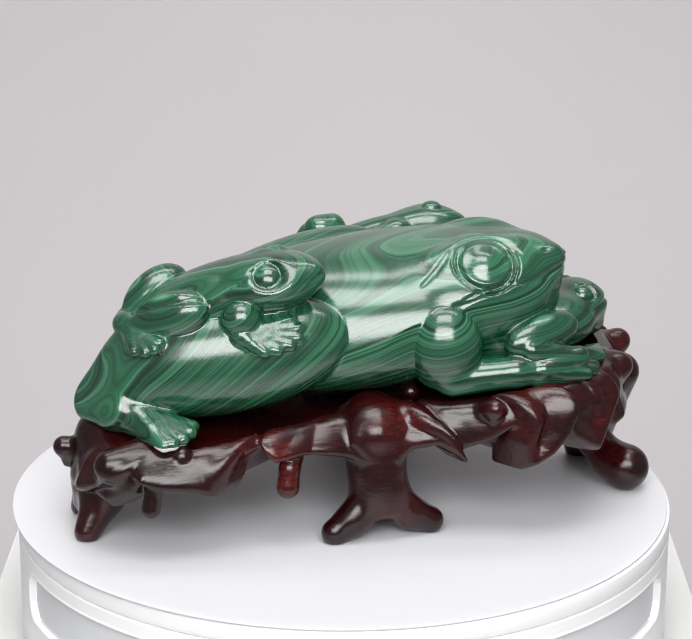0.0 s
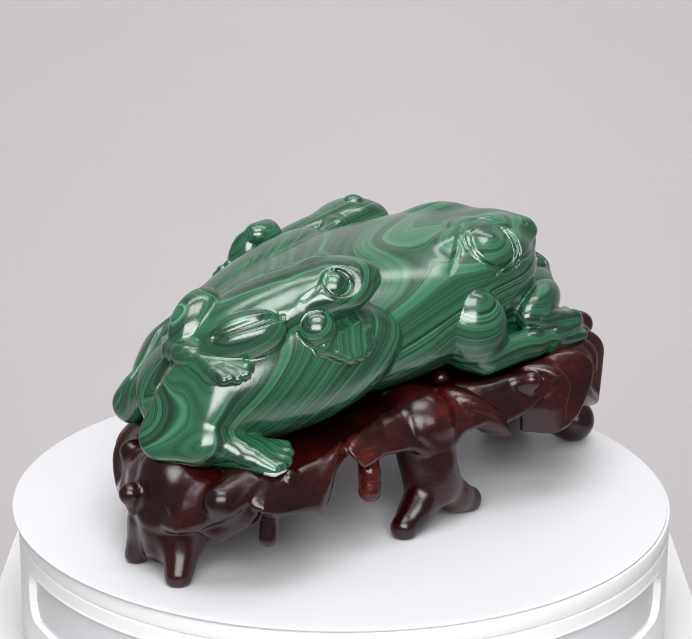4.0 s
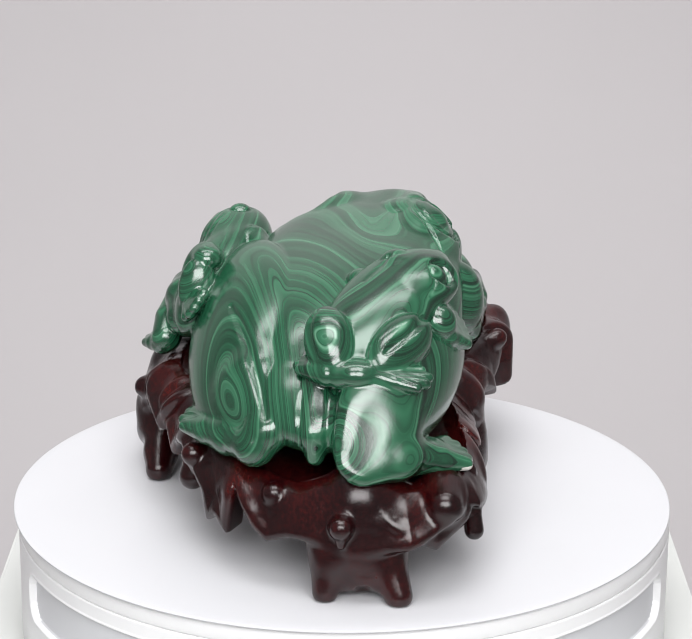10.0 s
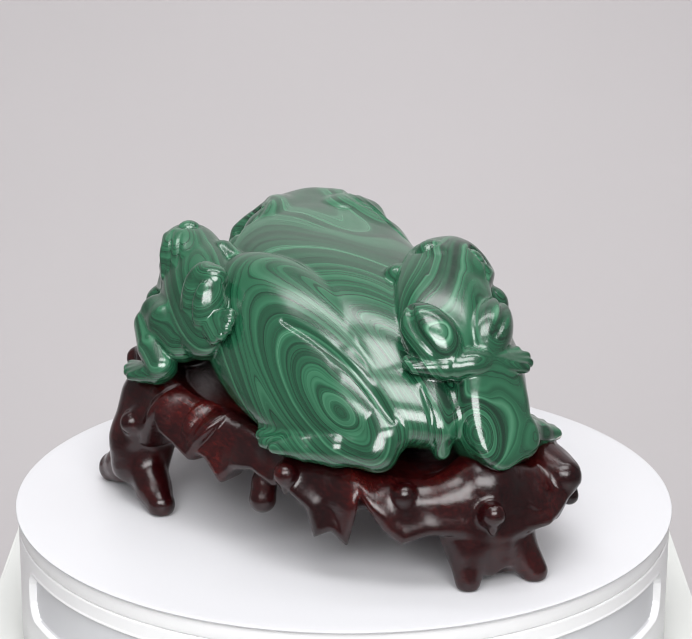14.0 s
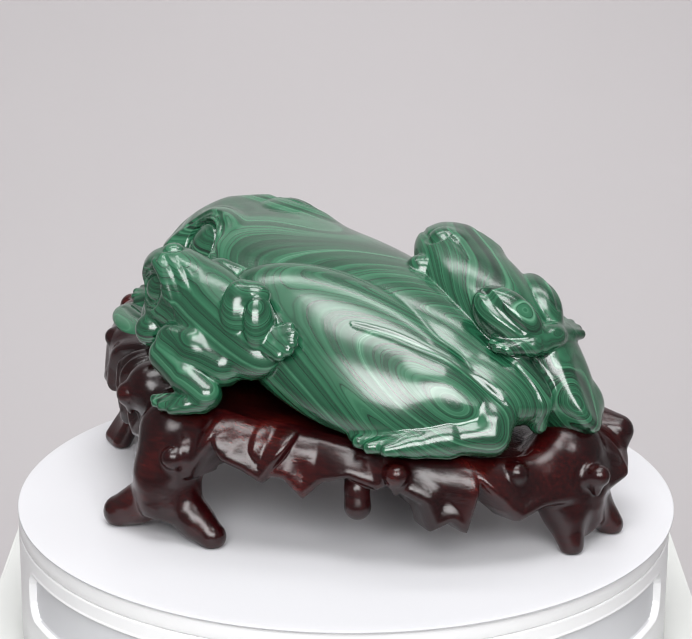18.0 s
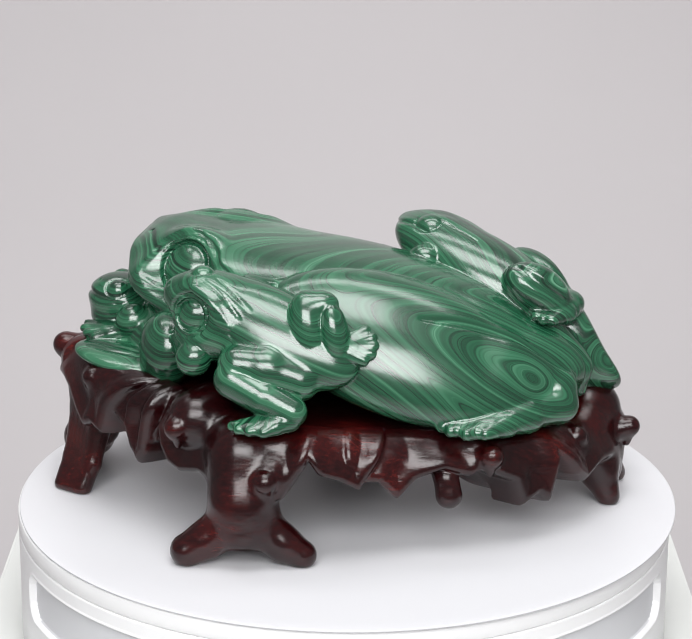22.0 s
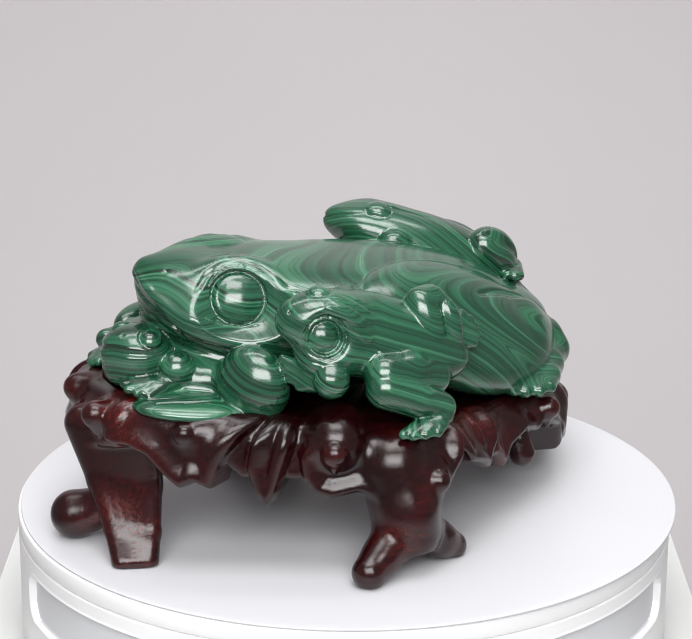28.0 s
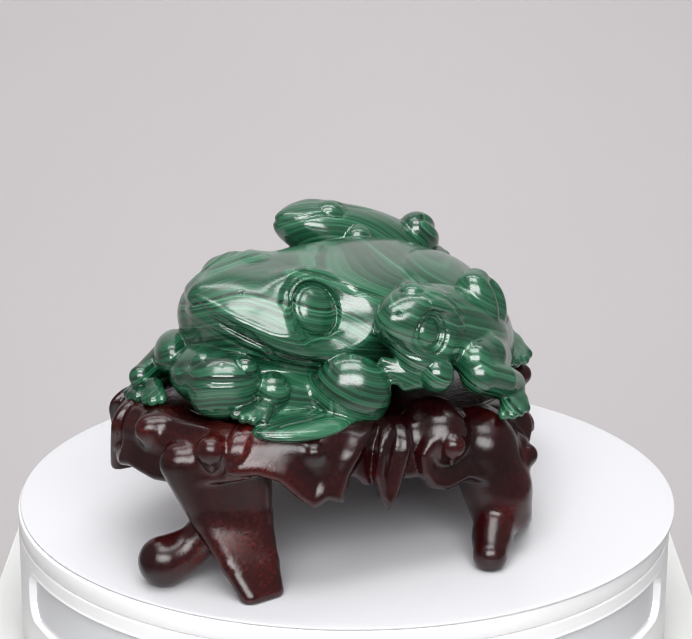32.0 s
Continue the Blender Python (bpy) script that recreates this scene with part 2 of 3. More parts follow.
# ---- the studio ----
def build_backdrop():
    prof = [(-3.5, -0.62)]
    prof += [(0.9, -0.62)]
    prof += [(0.9 + 0.8 * math.sin(radians(a)), 0.18 - 0.8 * math.cos(radians(a))) for a in range(6, 91, 6)]
    prof += [(1.7, 2.6)]
    verts = [(x, y, z) for x in (-3.0, 3.0) for y, z in prof]
    k = len(prof)
    faces = [(i, i + 1, k + i + 1, k + i) for i in range(k - 1)]
    ob = new("backdrop", mesh_of("backdrop", verts, faces, PAPER))
    thick = ob.modifiers.new("thickness", "SOLIDIFY")
    thick.thickness, thick.offset = 0.01, -1
    return tagged(ob, "seamless pale grey paper sweep behind the turntable", "backdrop", kind="structure")


def build_plinth():
    """A white box that carries the turntable."""
    bm = bmesh.new()
    bmesh.ops.create_cube(bm, size=1.0, matrix=Matrix.Translation((0.0, -0.02, -0.342)) @ Matrix.Diagonal((0.3434, 0.40, 0.556, 1)))
    bmesh.ops.bevel(bm, geom=bm.edges[:], offset=0.002, segments=3, affect="EDGES")
    me = bpy.data.meshes.new("plinth")
    bm.to_mesh(me)
    bm.free()
    me.materials.append(PLINTH)
    return tagged(new("plinth", me), "plain white painted box plinth under the turntable", "plinth")


def build_turntable():
    """The fixed base: a plain band under the plate, a fine groove, and a wall with long rounded slots."""
    R, base = 0.1530, tagged(new("turntable"), "glossy white round motor turntable with slotted side wall", "turntable")
    part("rim_band", lathe("rim_band", [(0.120, -0.0012), (R - 0.0010, -0.0012), (R - 0.0003, -0.0014), (R, -0.0020), (R, -0.0092), (R - 0.0003, -0.0097), (R - 0.0016, -0.0098), (0.120, -0.0098)], SHELL, 256), base)
    slots = ((-132, 26.5), (-46, 26.5), (46, 26.5), (132, 26.5))
    cols, levels = 1440, np.concatenate([[-0.0099, -0.01005, -0.0103, -0.0108, -0.0114], np.arange(-0.0120, -0.0455, -0.0004), [-0.050, -0.0612, -0.0618, -0.0620]])
    ang = np.arange(cols) * 0.25 - 180.0
    A, Z = np.meshgrid(ang, levels, indexing="ij")
    d = np.full(A.shape, 1.0)
    for mid, half in slots:
        qx, qz = np.abs(A - mid) * radians(1) * R - (half * radians(1) * R - 0.0085), np.abs(Z + 0.0288) - (0.0112 - 0.0085)
        d = np.minimum(d, np.hypot(np.maximum(qx, 0), np.maximum(qz, 0)) + np.minimum(np.maximum(qx, qz), 0) - 0.0085)
    t = np.clip(-d / 0.0006, 0, 1)
    lip = 0.0004 * np.exp(-((d - 0.0005) / 0.0005) ** 2)
    rad = R + lip - 0.0030 * t * t * (3 - 2 * t) - np.where(Z > -0.0100, 0.0016, np.where(Z > -0.0102, 0.0006, np.where(Z > -0.0105, 0.0002, 0))) - np.where(Z < -0.0615, 0.0006, 0)
    verts = np.stack([rad * np.cos(np.radians(A)), rad * np.sin(np.radians(A)), Z], -1).reshape(-1, 3)
    k = len(levels)
    i, j = np.meshgrid(np.arange(cols), np.arange(k - 1), indexing="ij")
    n = (i + 1) % cols
    quads = np.stack([i * k + j + 1, n * k + j + 1, n * k + j, i * k + j], -1).reshape(-1, 4)
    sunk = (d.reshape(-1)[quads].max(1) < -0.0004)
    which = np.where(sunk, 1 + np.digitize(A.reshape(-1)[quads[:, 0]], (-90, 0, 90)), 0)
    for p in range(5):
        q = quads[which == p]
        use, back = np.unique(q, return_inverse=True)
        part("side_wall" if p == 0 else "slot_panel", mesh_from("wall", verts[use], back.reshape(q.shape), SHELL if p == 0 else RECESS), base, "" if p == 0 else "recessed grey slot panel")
    return base


def build_disc():
    """A thin plate that lies a little off the base's axis."""
    r = 0.1537
    prof = [(0.0, 0.0), (r - 0.004, 0.0), (r - 0.0006, 0.0), (r - 0.0002, -0.0001), (r, -0.0003), (r, -0.0008), (r - 0.0003, -0.0010), (0.0, -0.0010)]
    ob = new("turntable_disc", lathe("turntable_disc", prof, DISC, 256))
    return tagged(ob, "round matt white turning plate of the turntable", "turntable")


# ---- the wooden stand ----
def build_stand():
    s = Solid((-152, -100, -2), (158, 114, 94), 0.8)
    cut, (x, y, z) = s.window((-152, -100, -2), (158, 114, 94))
    # the plank's outline: reach from (5, 5) every 15 degrees
    reach = (126, 113, 94, 90, 88, 87, 85, 79, 80, 88, 102, 117, 130, 141, 130, 93, 73, 64, 63, 72, 92, 113, 127, 127)
    ang = np.degrees(np.arctan2(y - 5, x - 5)) % 360
    far = np.interp(ang, np.arange(0, 361, 15), reach + reach[:1])
    # the top is hollowed a little inside the rim
    level = 61.0 + 0.12 * (x - 10) - 3.0 * np.clip((-13 - np.sqrt((x - 5) ** 2 + (y - 5) ** 2) + far) / 7, 0, 1)
    down = level - z
    out = np.sqrt((x - 5) ** 2 + (y - 5) ** 2) - far

    def rounded(a, b, r):
        a, b = a + r, b + r
        return np.where(np.maximum(a, b) < 0, np.maximum(a, b), np.sqrt(np.maximum(a, 0) ** 2 + np.maximum(b, 0) ** 2)) - r

    # the bark: flaps that overlap round the rim, unrolled into a map of bearing and height
    fine, tall = np.arange(0, 360, 0.25), np.arange(-2, 94.1, 0.75)
    relief, inside = np.full((len(fine), len(tall)), -12.0), np.full((len(fine), len(tall)), -30.0)

    def flap(lip, *hem):
        """One flap of bark above a hem of (bearing, height) points: crisp and proud at the hem, dished above it."""
        mid = 0.5 * (hem[0][0] + hem[-1][0])
        scale = radians(1) * float(np.interp(mid % 360, np.arange(0, 361, 15), reach + reach[:1]))
        px = ((fine - mid + 180) % 360 - 180)[:, None] * scale
        pz = tall[None, :]
        pts = [((b - mid) * scale, h) for b, h in hem]
        pts = [(pts[0][0], 120.0)] + pts + [(pts[-1][0], 120.0)]
        near, odd = None, np.zeros((len(fine), len(tall)), bool)
        for (ax, az), (bx, bz) in zip(pts, pts[1:] + pts[:1]):
            q = np.clip(((px - ax) * (bx - ax) + (pz - az) * (bz - az)) / ((bx - ax) ** 2 + (bz - az) ** 2), 0, 1)
            d = np.hypot(px - ax - q * (bx - ax), pz - az - q * (bz - az))
            near = d if near is None else np.minimum(near, d)
            if abs(bz - az) > 1e-6:
                odd ^= ((az > pz) != (bz > pz)) & (px < ax + (pz - az) / (bz - az) * (bx - ax))
        near = np.where(odd, near, -near) + 0.8
        np.maximum(inside, near, out=inside)
        rise = 1.3 * lip * np.exp(-((near - 2.5) / 7.0) ** 2) + 0.6 * lip * np.exp(-((near - 17) / 7.0) ** 2) - 3.2
        np.maximum(relief, np.where(near > -1.4, -8 + (rise + 8) * (1 - np.exp(-np.maximum(near + 1.4, 0) / 0.9)), -12), out=relief)

    # from the end with the blade leg, round the left side to the rear and back along the right side
    flap(4.5, (-3, 55), (3, 56), (7, 53), (10.5, 45), (13.6, 40), (16.4, 43), (19.3, 40), (21.2, 52), (24.6, 63), (28, 68))
    flap(2.0, (19, 60), (22, 50), (25, 44), (30, 44), (38, 43), (44, 43))
    flap(6.5, (30.5, 69), (28.2, 61), (27.1, 49), (28.6, 38), (31.1, 31.5), (33.5, 38), (35, 48), (37, 60))
    flap(5.5, (48, 65), (42.2, 61), (39.7, 54), (40.5, 45), (43.4, 38), (48, 35.5), (55, 38), (62.7, 33), (68.5, 50))
    flap(6.0, (66, 62), (67, 52), (67.8, 45), (70.7, 36), (75.5, 30), (80.3, 31.5), (82, 36), (87, 47), (89, 56))
    flap(5.5, (87, 52), (91, 43), (97, 39.5), (103, 34), (109.5, 48), (115, 60))
    flap(4.0, (99, 47), (103, 37), (109.5, 36.5), (115.7, 28), (121.9, 36.5), (129.6, 40), (137, 35.5), (143, 43))
    flap(5.0, (139, 54), (140.5, 44), (142.7, 36), (147.5, 31), (149.5, 18.5), (153.5, 23), (157, 17.5), (158.5, 30), (160, 46))
    flap(5.0, (154, 58), (158.2, 46), (161, 37), (164.6, 26.5), (168, 20.5), (173, 25), (178.4, 25), (184, 22), (190, 22), (197, 26), (203, 34), (206, 45))
    flap(3.0, (190, 40), (194, 27), (197.6, 26), (201.1, 21), (204.4, 26.5), (207.7, 31), (210, 42))
    flap(7.0, (199, 50), (199.8, 44), (202, 39.5), (204.8, 36.5), (207.2, 42), (208.5, 50))
    flap(5.0, (206, 52), (208, 39), (212.3, 34), (217.6, 31.5), (219.9, 29), (221.2, 33), (222.3, 42), (224.5, 56))
    flap(4.5, (225.5, 60), (226, 50), (231, 41.5), (237.8, 43), (247.7, 41), (258.7, 36.5), (266, 38))
    flap(5.0, (254, 46), (261, 37), (271.8, 36.5), (277.6, 42.5), (284.7, 44), (290, 40), (292.3, 37), (289.5, 48), (284, 58), (277, 66))
    flap(2.5, (284, 52), (292, 42.5), (298.6, 47), (303.2, 53), (308, 60))
    flap(7.0, (303.5, 69), (304.2, 57), (303, 46), (303.4, 34), (306, 35.5), (309.5, 40), (312.5, 48), (315, 62))
    flap(5.0, (311, 54), (314, 45.5), (318, 40), (321.6, 36), (324, 46), (327, 58))
    flap(3.5, (321, 52), (327, 44), (333, 47), (340, 45), (348, 47), (354, 50), (361, 54))

    def unrolled(a):
        i = np.broadcast_to(ang / 0.25, s.d.shape)
        j = np.clip((z + 2) / 0.75, 0, len(tall) - 1.01)
        i0, j0 = np.floor(i).astype(np.int32), np.floor(j).astype(np.int32)
        i1, fi, fj = (i0 + 1) % len(fine), (i - i0).astype(np.float32), (j - j0).astype(np.float32)
        i0, a = i0 % len(fine), a.astype(np.float32)
        return (a[i0, j0] * (1 - fi) + a[i1, j0] * fi) * (1 - fj) + (a[i0, j0 + 1] * (1 - fi) + a[i1, j0 + 1] * fi) * fj

    tuck = 11.0 * np.exp(-((ang - 188) / 20) ** 2) * np.clip((level - 6 - z) / 30, 0, 1) ** 1.5
    bark = rounded((out + tuck - unrolled(relief)) * 0.8, (z - level) * 0.993, 14.0)
    bark = rounded(bark, -unrolled(inside), 1.3)
    bark = np.maximum(bark, -out - 13 - tuck)
    # the core behind it, set back, down to about the tips of the flaps
    low = tall[np.argmax(inside > 0, axis=1)]
    soft = np.exp(-np.linspace(-2.5, 2.5, 81) ** 2)
    low = np.convolve(np.concatenate([low[-80:], low, low[:80]]), soft / soft.sum(), "same")[80:-80]
    base = np.interp(ang, fine, low, period=360)
    hollow = 0.16 * np.maximum(down, 0) + 3.0 * np.clip((down - 6) / 14, 0, 1)
    core = rounded((out + 3.6 + hollow) * 0.85, (z - level) * 0.993 + 2, 6.0)
    core = rounded(core, (base - z) * 0.95, 4.0)
    s.add(cut, core.astype(np.float32), 0.5)
    s.add(cut, bark.astype(np.float32), 0.6)

    def outward(u, v, lift=0.0):
        """The place on the rim in that direction, and the way out of it."""
        a = math.atan2(v - 5, u - 5)
        r = float(np.interp(math.degrees(a) % 360, np.arange(0, 361, 15), reach + reach[:1])) + lift
        return 5 + r * math.cos(a), 5 + r * math.sin(a), math.cos(a), math.sin(a), math.degrees(a)

    def knob(u, v, z, r=4.5, boss=0.0, up=0.35):
        """A rounded twig end whose tip is at that place, on a low boss, with a tail that dies away below."""
        a = math.atan2(v - 5, u - 5)
        n = np.array((math.cos(a), math.sin(a), up)) / math.hypot(1, up)
        tip = np.array((u, v, z), float) + 1.5 * n
        if boss:
            flat = np.array((math.cos(a), math.sin(a), 0.0))
            s.limb((*(tip - flat * (12 + r + boss)), r + boss + 1.5), (*(tip - flat * (4.2 + r + boss)), r + boss), k=4.0)
        tail = tip - n * (r + 1.0) - (0, 0, 8.0)
        s.limb((*(tip - n * (r + 1.0)), r * 0.9), (*tail, 1.5), k=1.2)
        s.limb((*(tip - n * (r + 12)), r * 1.1), (*(tip - n * r), r), k=1.6)

    for k in ((50, -75, 62, 4.6), (-91, -56, 48, 4.6, 0, 1.0), (-136, -3, 37, 4.8), (-111, 27, 42, 5.2), (27, 100, 42, 5.2, 2.5), (70, 79, 58, 5.6, 7), (115.5, 31, 65, 4.6, 0, 0.8), (-2, -62, 50, 6, 5), (-73, 66.5, 45, 5.2)):
        knob(*k)
    knob(137, -8, 67, 5.4), knob(123, -44, 68, 5.2, 0, 0.8)
    # rounded drips that hang below the hem
    for u, v, zt, r in ((-101, -57, 20, 4.2), (-43, -59, 23, 5.2), (-54, 69, 20, 6.0)):
        u, v, cx, cy, a = outward(u, v, 0.0)
        s.limb((u - cx * 13, v - cy * 13, zt + 22, 5), (u - cx * 5, v - cy * 5, zt + 13, r * 0.9), (u - cx * 3, v - cy * 3, zt + r, r), k=1.5)
    s.ball((18.5, -43.5, 62), 4.2, k=1.5)
    # horn-like ends that rise above the rim
    s.limb((114, -8, 58, 11), (126, -8, 62, 7), (132, -8, 65, 5), k=4)
    s.limb((106, -38, 60, 12), (117, -41, 65, 7), k=4)
    s.limb((-104, -44, 40, 12), (-119, -46, 41, 7.5), k=4)

    # four spreading feet
    for pts in (((-112, -10, 40, 17), (-118, -10, 22, 12), (-120, -11, 12, 10.5)), ((-110, 4, 36, 13), (-118, 1, 18, 9.5), (-124, 4, 3.5, 5.5)), ((-110, -24, 36, 13), (-118, -20, 18, 9.5), (-127, -27, 3.5, 6)),
                ((0, -49, 46, 16), (0, -54, 27, 12), (1, -56, 17, 11.5)), ((-3, -56, 20, 9), (-12, -58, 10, 7), (-21, -59, 4.5, 6.2)), ((5, -56, 20, 9), (14, -57, 10, 7), (24, -57, 5, 6.4)),
                ((38, 80, 46, 16), (37, 87, 28, 14.5), (36, 89, 17, 13.5)), ((42, 88, 20, 9.5), (52, 90, 11, 8), (61, 92, 6, 7.6)), ((31, 88, 20, 9.5), (20, 89, 10, 7.5), (11, 89, 4.5, 6.5)),
                ((112, -14, 34, 9), (119, -18, 20, 7.5), (124, -26, 13, 8.5), (129.5, -32, 10.5, 11))):
        s.limb(*pts, k=4.5)
    # the end leg is a flat blade that curves in under the rim
    for i in range(6):
        q = i / 5
        s.limb((128 - 14 * q, -24 + 26 * q, 56, 9), (127.5 - 13 * q, -14 + 20 * q, 32, 5.5), (130 - 12 * q, 0 + 12 * q, 13, 4), (133 - 11 * q, 9.5 + 6.5 * q, 2, 4), k=2.0)
    # hollows carved between and along them
    s.ball((-132, -12, 0), (12, 6, 9), k=1.5, away=True)
    s.ball((1, -66, 2), (8, 14, 9), k=1.5, away=True)
    s.ball((36, 99, 2), (12, 12, 9), k=1.5, away=True)
    s.ball((0, 6, 16), (88, 44, 30), k=6, away=True)
    s.d = np.maximum(s.d, np.broadcast_to(0.4 - z, s.d.shape)).astype(np.float32)
    verts, quads = s.skin()
    mid = verts[quads].mean(1)
    stand = tagged(new("wooden_stand"), "dark red lacquered rosewood stand carved like tree roots", "display stand")
    which = np.zeros(len(quads), int)
    for i, (fx, fy) in enumerate(((-0.122, -0.012), (0.001, -0.058), (0.037, 0.090), (0.128, -0.010)), 1):
        which[(mid[:, 2] < 0.027) & (np.hypot(mid[:, 0] - fx, mid[:, 1] - fy) < 0.037)] = i
    for i in range(5):
        q = quads[which == i]
        use, back = np.unique(q, return_inverse=True)
        part("rim" if i == 0 else "foot", mesh_from("stand", verts[use], back.reshape(q.shape), ROSEWOOD), stand)
    return stand


# ---- the frog carving ----
def toes(f, heel, tips, r=3.0, tip=1.8, k=1.0):
    """A webbed foot: toes with thinner webs between them."""
    for i, p in enumerate(tips):
        mid = [(a + b) / 2 for a, b in zip(heel, p)]
        f.limb((*heel, r), (*mid, r * 0.75), (*p, tip), k=k)
        if i:
            web = [(a + b) / 2 for a, b in zip(p, tips[i - 1])]
            mid = [(a + b) / 2 for a, b in zip(heel, web)]
            web = [a * 0.05 + b * 0.95 for a, b in zip(heel, web)]
            f.limb((*heel, r), (*mid, r * 0.74), (*web, tip * 0.9), k=0.5)


def eyeball(f, c, out, r, rise=0.5, depth=1.0, fixed=False, dish=0.0):
    """A domed eye inside two carved rings, on a cheek that may be cut flat about it."""
    if dish:
        n = np.array(out, float) / np.linalg.norm(out)
        f.ball(tuple(np.array(c, float) + n * dish), dish, k=2.0, away=True)
        f.ball(tuple(np.array(c, float) - n * 6.0), (r * 1.35, r * 1.35, 6.0) if abs(n[2]) > 0.8 else r * 0.9, k=4.0)
    p = np.array(c, float) if fixed else f.on(c)
    n = np.array(out, float) / np.linalg.norm(out) * (9 if fixed else 0.35) + f.slope(p, r * 0.6)
    n /= np.linalg.norm(n)
    f.circle(tuple(p), n, r * 1.27, depth * 0.8, 0.5 + r * 0.02)
    f.circle(tuple(p), n, r * 1.05, depth * 1.7, 0.6 + r * 0.03)
    big = r * (1 + rise * rise) / (2 * rise)
    f.ball(tuple(p - n * (big - rise * r)), big, k=0.3)


def brow(f, c, out, front, r):
    """A groove that starts in front of the eye, arches over it and trails off behind."""
    n = np.array(out, float) / np.linalg.norm(out)
    e1 = np.array(front, float) - n * (n @ np.array(front, float))
    e1 /= np.linalg.norm(e1)
    e2 = np.cross(n, e1)
    e2 *= np.sign(e2[2])
    ring = [(1.08, 8), (1.0, 35), (1.0, 65), (1.0, 95), (1.0, 125), (1.05, 152), (1.35, 175), (1.9, 188)]
    f.scratch(2.4, *[tuple(np.array(c) + k * r * (math.cos(radians(a)) * e1 + math.sin(radians(a)) * e2)) for k, a in ring], width=1.4)


def build_carving():
    m = Solid((-144, -84, 40), (138, 108, 150), 0.75)
    STEP = 0.75
    # mother: trunk and head
    m.ball((22, 0, 96.5), (78, 47.5, 26), (2, -4.4, -9.2), k=3, full=2.1)
    m.ball((-20, 4, 95), (62, 34, 21.5), (0, -7, -10), k=8)
    m.ball((10, -7, 82), (70, 46.5, 24), (0, -11.5, -10), k=22)
    m.ball((-58, 6, 77), (56, 38, 22), (0, -10, 0), k=8)
    m.ball((52, -11, 104), (40, 38, 19), (0, -3, -28), k=10)
    m.ball((75, -18, 110.5), (23, 25, 14.5), (0, -2, -28), k=8)
    m.ball((52, -33, 113.5), (25, 12, 13), (0, 0, -10), k=5)
    m.ball((54, -36, 103), (30, 17, 15), (0, 0, -3), k=8)
    m.ball((66, 3, 111), (19, 11.5, 15), (0, 0, -35), k=5)
    m.ball((84, 6, 103), (15, 13, 9), (0, -10, -25), k=6)
    m.ball((78, -12, 106), (23, 26, 8), (-20, -17, 0), k=4)
    m.ball((76, -13, 99), (22, 25, 10), (-20, -17, 0), k=3)
    m.limb((79, -24, 111, 12.5), (88.5, -31.5, 117, 4.8), k=8)
    m.limb((82, -26, 104, 9), (66, -34, 97, 11), k=6)
    m.ball((55, -14, 90), (40, 34, 20), (0, 0, -25), k=8)
    m.ball((62, -34, 80), (26, 18, 13), (0, 0, -10), k=4)
    m.ball((70, 10.5, 104), (22, 9, 15), (34, 0, -29), k=4)
    # mother's face: the upper jaw stands proud of the lower one along a slanting mouth
    cut, (x, y, z) = m.window((18, -74, 70), (112, 44, 134))
    h = -0.274 * (x - 97) + 0.342 * (y + 35) + 0.899 * (z - 116)
    h = h - 0.15 * np.maximum(92 - x, 0) * np.clip((y + 20) / 20, 0, 1)
    where = np.clip((0.94 * x - 0.34 * y - 36) / 12, 0, 1) * np.clip(3 - np.abs(m.d[cut]) / 4, 0, 1)
    lower = 1.3 * np.clip(-h / 1.4, 0, 1) * np.clip((h + 26) / 20, 0, 1)
    side = np.clip((y + 34) / 22, 0.22, 1)
    m.d[cut] += (where * side * (lower + 2.2 * np.exp(-((h + 0.6) / 1.0) ** 2) - 0.7 * np.exp(-((h - 2.2) / 1.8) ** 2) + 0.8 * np.exp(-((h + 5.5) / 0.8) ** 2))).astype(np.float32)
    m.ball((59, -29.5, 116.3), (21, 7.5, 11.2), (0, -4, 0), k=6)
    m.ball((67, 5, 115), (18, 7.5, 11.2), (0, -4, -32), k=6)
    # a flat cheek round each eye, the eye in its rings, the brow
    for c, out in (((53, -41.5, 118.5), (-0.05, -0.73, 0.68)), ((71.5, 13.6, 111.4), (0.40, 0.78, 0.45))):
        eyeball(m, c, out, *((11.8, 0.26, 2.3) if c[1] < 0 else (11.2, 0.40, 2.1)), True, 34.0)
        brow(m, c, out, (0.9, 0.1 if c[1] < 0 else -0.6, 0), 16.5)
    m.ball(tuple(m.on((92, -12, 122))), (1.6, 0.8, 0.8), k=0.5, away=True)
    m.ball(tuple(m.on((84, -36, 122))), (1.6, 0.8, 0.8), k=0.5, away=True)
    m.scratch(2.6, (95, -33, 117), (97, -29, 115), (101, -16, 112), (101, -5, 108), (96, 4, 102), (84, 8, 95), width=1.2)
    m.scratch(-1.2, (95, -32, 119), (101, -12, 114), (97, 6, 106), (86, 16, 101), (66, 22, 98), width=1.8)
    m.scratch(1.3, (91, -36, 114), (85, -42, 112), (71, -46, 109), (57, -48, 108), (40, -50, 106), width=1.0)
    # mother: hind legs
    r = Solid((-144, -76, 42), (16, 12, 118), STEP)
    r.ball((-66, -26.5, 81.5), (60, 22.5, 27), (-25, -10, -16.5), k=3)
    r.limb((-104, -15, 65, 18), (-125, -10, 64, 10), k=8)
    r.limb((-122, -12, 61, 10), (-112, -25, 60, 10), (-101, -37, 57, 6), k=3)
    toes(r, (-105, -32, 57), ((-82, -46, 56), (-84, -50, 54.5), (-88, -53, 53), (-93, -55, 52), (-97, -55, 51.5)), 6.5, 2.8, 2.2)
